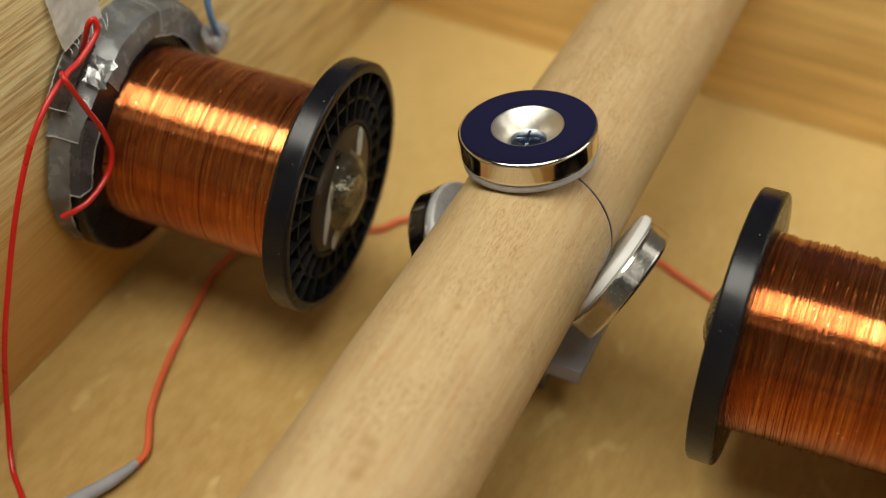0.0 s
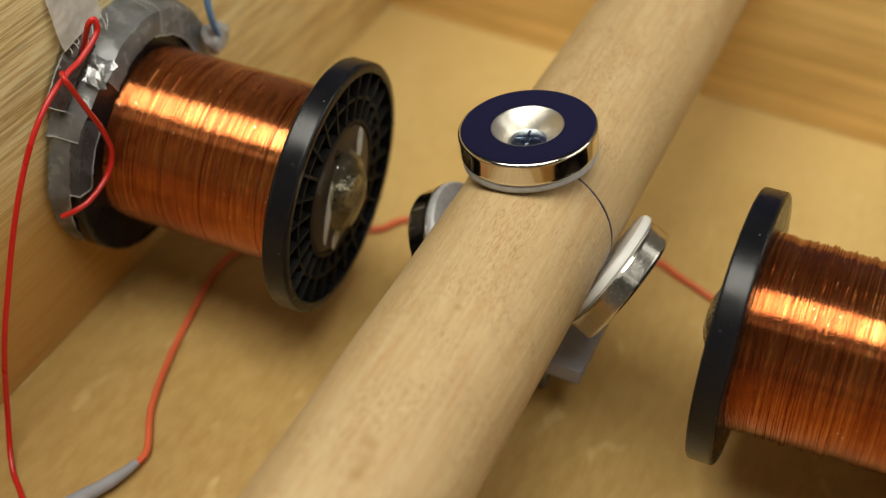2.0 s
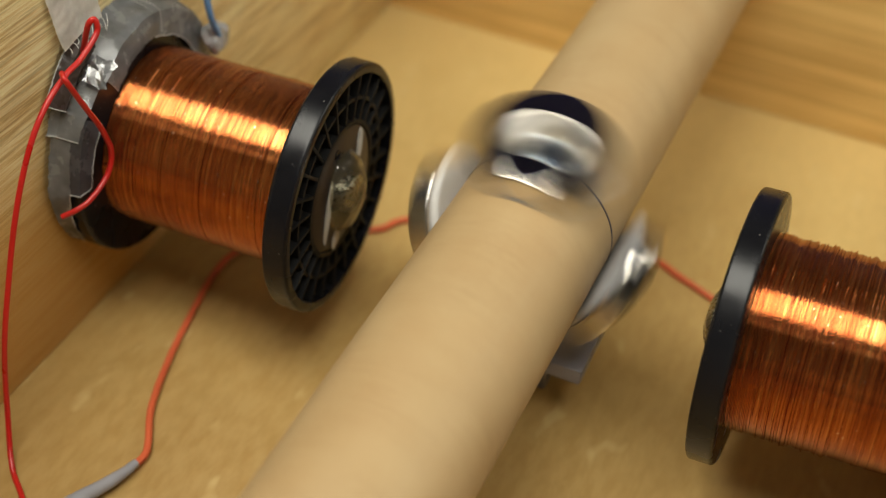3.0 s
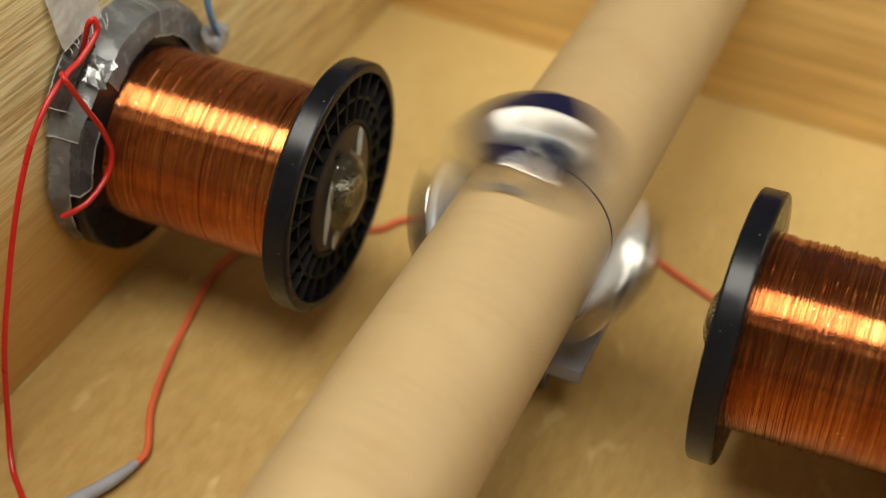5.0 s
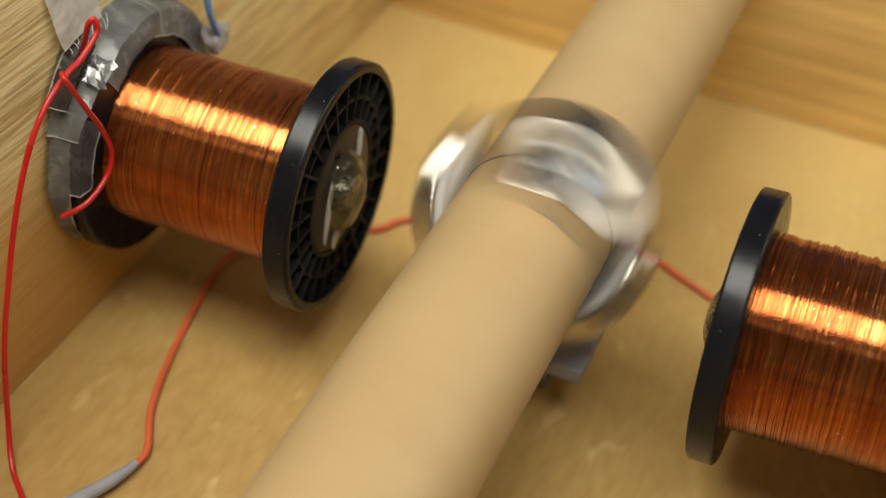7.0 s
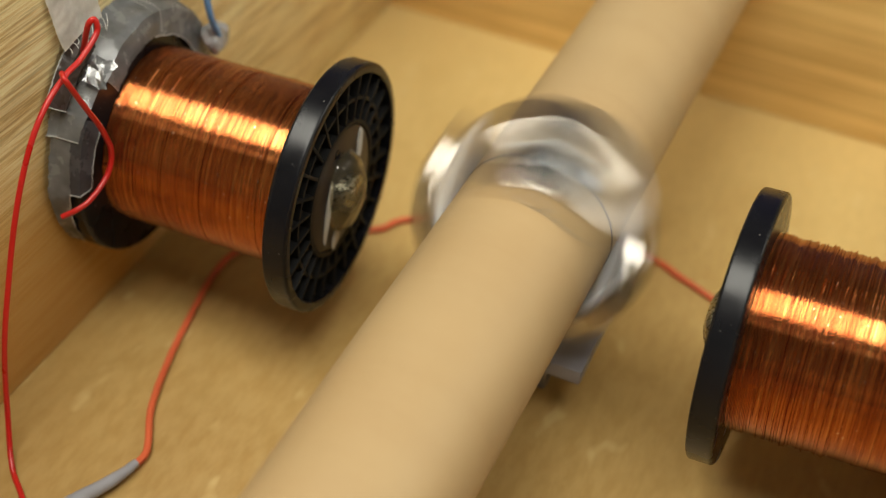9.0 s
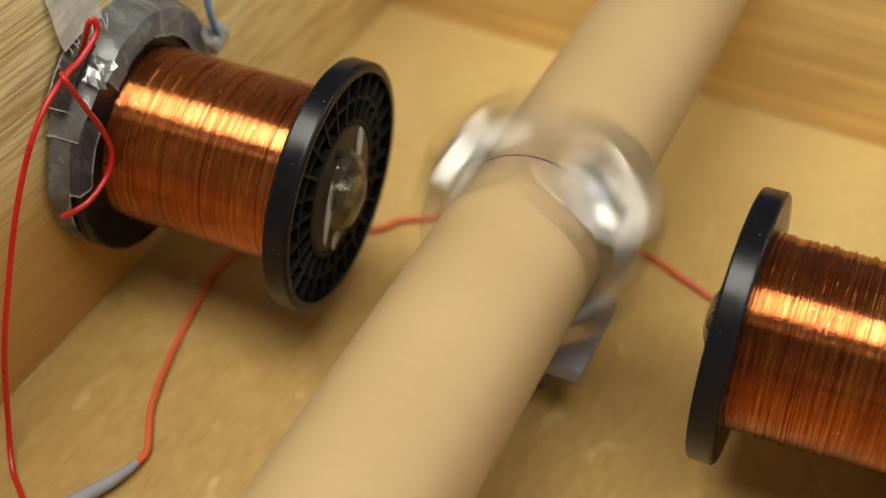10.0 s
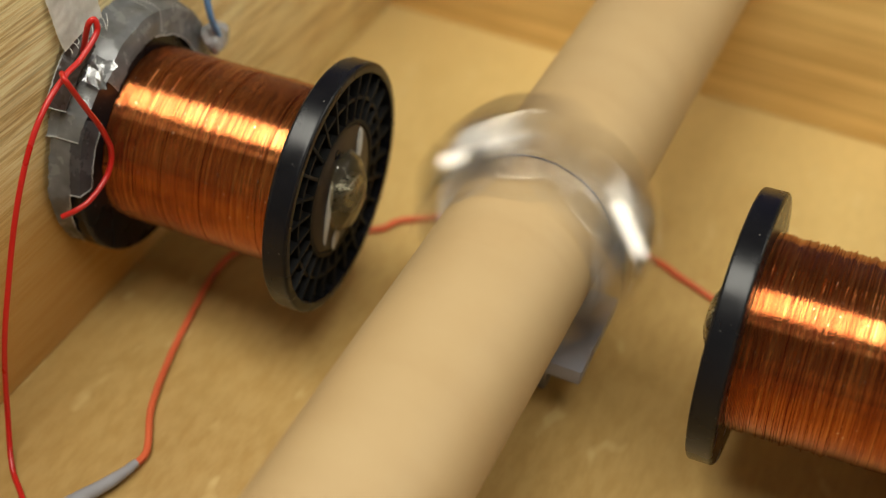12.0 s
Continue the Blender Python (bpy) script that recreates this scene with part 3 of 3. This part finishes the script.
duct_tape(56, 104, [(17.4, 35.6), (19.8, 35.8), (22.0, 36.1), (22.7, 37.5), (23.1, 40.6), (24.6, 41.9)], [(18.4, 36.0), (20.4, 36.1), (22.0, 36.4), (22.6, 37.6), (22.9, 40.6), (24.0, 41.9)], 3, 3, torn=(0, 1), amp=0.4)
duct_tape(99, 163, [(18.2, 36.0), (20.2, 36.1), (22.1, 36.5), (22.7, 38.0), (23.1, 40.6), (24.6, 41.9)], [(15.9, 35.7), (19.0, 36.0), (22.1, 36.4), (22.7, 38.0), (23.1, 40.6), (24.6, 41.9)], 4, 4, torn=(0, 2), amp=0.45)
duct_tape(38, 66, [(23.0, 39.8), (23.9, 39.5), (25.2, 40.2), (26.0, 41.7)], [(23.6, 39.0), (24.9, 38.7), (26.6, 39.6), (27.3, 41.6)], 2, 7, mat=M_FLAP, label="peeling flap of brown-backed duct tape", torn=(0, 3), amp=0.1)


def shiny_fold():
    """A puckered scrap of tape: a small sheet pressed into hard facets."""
    rng = random.Random(14)
    bm = bmesh.new()
    a = radians(57)
    out, side = Vector((math.cos(a), math.sin(a), 0)), Vector((-math.sin(a), math.cos(a), 0))
    n, grid = 4, []
    for i in range(n + 1):
        row = []
        for j in range(n + 1):
            u, v = i / n - 0.5, j / n - 0.5
            u, v = u + rng.uniform(-0.09, 0.09), v + rng.uniform(-0.09, 0.09)
            rim = max(0.0, 1 - 4 * max(u * u, v * v))
            slope, face = out * 0.38 + Vector((0, 0, 0.925)), out * 0.925 - Vector((0, 0, 0.38))
            p = out * 22.5 + Vector((0, 0, 36.9)) + slope * (3.8 * u) + side * (4.6 * v) + face * (0.3 + 0.75 * rim * rng.uniform(0.15, 1.0))
            row.append(bm.verts.new(p / 1000))
        grid.append(row)
    for i in range(n):
        for j in range(n):
            q = (grid[i][j], grid[i + 1][j], grid[i + 1][j + 1], grid[i][j + 1])
            for tri in ((q[0], q[1], q[2]), (q[0], q[2], q[3])) if rng.random() < 0.5 else ((q[0], q[1], q[3]), (q[1], q[2], q[3])):
                bm.faces.new(tri)
    bmesh.ops.solidify(bm, geom=bm.faces[:], thickness=0.0002)
    return bm


FOLD = tagged(new("duct_tape", link("duct_tape", shiny_fold(), M_TAPE_SHINY, False)), "crumpled shiny fold of silver duct tape", "tape", "strips of tape")
FOLD.matrix_basis = SPOOL_W


def wall_patch():
    """A piece of ribbed white tape, curling off the side board above the spool."""
    bm = bmesh.new()
    rows = []
    for i in range(61):
        u = i / 60
        row = []
        for j in range(13):
            w = j / 12
            y = -20.2 + 11.6 * w + 1.5 * u * (1 - w) - 0.8 * w * u * u
            z = 36 - 15.5 * u - 1.6 * u * (1 - w) + 0.6 * math.sin(3 * w)
            x = -74.8 + 2.2 * u * u + 0.5 * w + 0.35 * noise.noise(Vector((u * 3, w * 3, 2))) + 0.045 * math.sin(60 * u + 9 * w)
            row.append(bm.verts.new(mm(x, y, z)))
        rows.append(row)
    for p, q in zip(rows, rows[1:]):
        for j in range(12):
            bm.faces.new((p[j], p[j + 1], q[j + 1], q[j]))
    bmesh.ops.solidify(bm, geom=bm.faces[:], thickness=0.00025)
    return bm


CLOTH = thing("cloth_tape", wall_patch(), M_WHITETAPE, "piece of white ribbed cloth tape on the side board", "tape", "strips of tape")
rng = random.Random(5)
for i in range(9):
    w = i / 8
    a = Vector((-72.0, -18.7 + 10.2 * w, 20.2 + 0.6 * w))
    d = Vector((rng.uniform(0.3, 1.0), rng.uniform(-1.6, 0.6), rng.uniform(-2.2, -0.8)))
    part("thread", tube([mm(*a), mm(*(a + d * 0.5 + Vector((0.2, 0.1, 0)))), mm(*(a + d))], 0.00006, 5, 4), M_WHITETAPE, CLOTH)

thing("red_wire", tube([mm(*q) for q in ((-72.5, -15, 16), (-70.5, -16.5, 20), (-68.8, -17.2, 24.2), (-68, -16.6, 25.0), (-67.6, -17.0, 23.0), (-67.8, -21.3, 20.6), (-68, -24.9, 19.7), (-68, -30.2, 17.3), (-68, -35.2, 12.3), (-68, -40, 3.9), (-68, -44, -6.4), (-68, -47.6, -17.8), (-67.5, -50.3, -30.5), (-64.3, -54.7, -36.3), (-58.6, -59.4, -36.7), (-48, -70, -36.7))], 0.00046, 12), M_RED, "glossy red insulated wire hanging in a long curve", "wire", "loose wires")
thing("red_wire", tube([mm(*q) for q in ((-68.3, -25.2, 20.2), (-66.6, -26.6, 20.2), (-66, -23.8, 14.1), (-66, -20.5, 7.9), (-66, -18.8, 2.4), (-66, -20.5, -1.1), (-66.4, -24.6, -3.2), (-67.5, -27, -4.2), (-69.5, -28.5, -5.4))], 0.00046, 12), M_RED, "glossy red insulated wire looping to the coil's end", "wire", "loose wires")
thing("red_wire", tube([mm(*q) for q in ((-47.7, -47, -36.0), (-47.3, -43.4, -36.4), (-48.2, -40.7, -36.5), (-52.3, -33.3, -36.5), (-55.8, -22.4, -36.6), (-58.1, -12.3, -36.6), (-60.4, 0.5, -36.6), (-59.5, 9.1, -36.6), (-53, 18, -36.6), (-39.1, 26.8, -36.6), (-34.8, 32.6, -36.6), (-18, 43, -36.6), (0, 47.5, -36.6), (13.7, 45, -36.6), (19.7, 42.4, -36.6), (27.3, 39.1, -36.6), (45, 30, -36.6), (62, 15, -36.6), (72, 4, -30))], 0.00062, 10), M_RED2, "faded red wire lying across the box floor", "wire", "loose wires")
thing("wire_sleeve", tube([mm(*q) for q in ((-47.4, -45.2, -36.0), (-48.0, -48.0, -35.9), (-49.1, -51.2, -35.8), (-51.2, -56, -35.6), (-54, -62, -35.6))], (0.0007, 0.0015), 14, 6, 0.06), M_BOOT, "grey tapered sleeve on the wire's end", "wire sleeve")
thing("blue_wire", tube([mm(*q) for q in ((-66, 14.6, 6.5), (-66, 13.0, 9.6), (-66, 12.1, 12.0), (-66.3, 11.7, 15.5), (-67, 12, 22), (-70, 14, 34), (-74, 16, 46))], 0.0006, 10), M_BLUE, "thin blue insulated wire rising from the spool", "wire", "loose wires")


def tape_blob():
    bm = bmesh.new()
    bmesh.ops.create_icosphere(bm, subdivisions=4, radius=1)
    for v in bm.verts:
        k = 1 + 0.40 * noise.noise(v.co * 1.4) + 0.10 * noise.noise(v.co * 3.2)
        v.co = mm(-67 + 2.0 * v.co.x * k, 15.2 + 2.6 * v.co.y * k, 5.6 + 2.8 * v.co.z * k)
    return bm


thing("duct_tape", tape_blob(), M_TAPE, "wad of silver duct tape round a blue wire", "tape", "strips of tape")


def bracket():
    """A flat arm wrapped in grey tape on a post under the shaft."""
    b = tagged(new("sensor_arm"), "flat arm wrapped in grey tape under the shaft", "bracket")
    b.matrix_basis = Matrix.Translation(mm(0, 0, Z0))
    part("arm", block(0, 13.2, -4.7, 16, 11, 14, 0.35), M_ARM, b, "flat grey arm")
    part("post", block(1, 6, 2, 12, 0, 11, 0.4), M_ARM, b)
    return b


bracket()


# ---- what moves: the shaft with its magnets ----
SPIN = [(0.00, 0.0), (2.30, 0.0), (2.40, 0.0), (2.50, 13.0), (2.60, 56.0), (2.70, 153.0), (2.80, 279.0), (2.90, 417.0), (3.00, 590.0), (3.10, 756.0), (3.20, 937.0), (5.00, 4676.2), (5.50, 5879.0), (6.00, 7203.2), (6.50, 8642.7), (7.00, 10293.2), (9.00, 18223.7), (9.50, 20501.7), (10.00, 22857.7), (10.50, 25260.0), (11.00, 27702.2), (11.50, 30179.2), (12.00, 32674.7)]


def turned(t):
    """Degrees the rotor has turned at t seconds, by a smooth curve through SPIN."""
    ts, an = [k[0] for k in SPIN], [k[1] for k in SPIN]
    if t <= ts[0]:
        return an[0]
    for i in range(len(ts) - 1):
        if t <= ts[i + 1] + 1e-9:
            h = ts[i + 1] - ts[i]
            sl = (an[i + 1] - an[i]) / h
            before = (an[i] - an[i - 1]) / (ts[i] - ts[i - 1]) if i else 0
            after = (an[i + 2] - an[i + 1]) / (ts[i + 2] - ts[i + 1]) if i + 2 < len(ts) else sl
            m0, m1 = (before + sl) / 2 if i else 0, (sl + after) / 2
            s = (t - ts[i]) / h
            return (an[i] * (2 * s ** 3 - 3 * s * s + 1) + an[i + 1] * (3 * s * s - 2 * s ** 3)
                    + h * (m0 * (s ** 3 - 2 * s * s + s) + m1 * (s ** 3 - s * s)))
    return an[-1] + (an[-1] - an[-2]) / (ts[-1] - ts[-2]) * (t - ts[-1])


def motions():
    # the rotor makes half of the turn, and the shaft and the magnets on it the other half, each well under a quarter turn a step
    times = [f / FPS for f in range(365)]
    half = [pose(0, 0, 0, 0, -turned(t) / 2, 0) for t in times]
    walk(ROTOR, [(t, pose(0, 0, AX) @ TILT @ h) for t, h in zip(times, half)])
    for piece in ROTOR.children:
        rest = piece.matrix_basis.copy()
        walk(piece, [(t, h @ rest) for t, h in zip(times, half)])


motions()
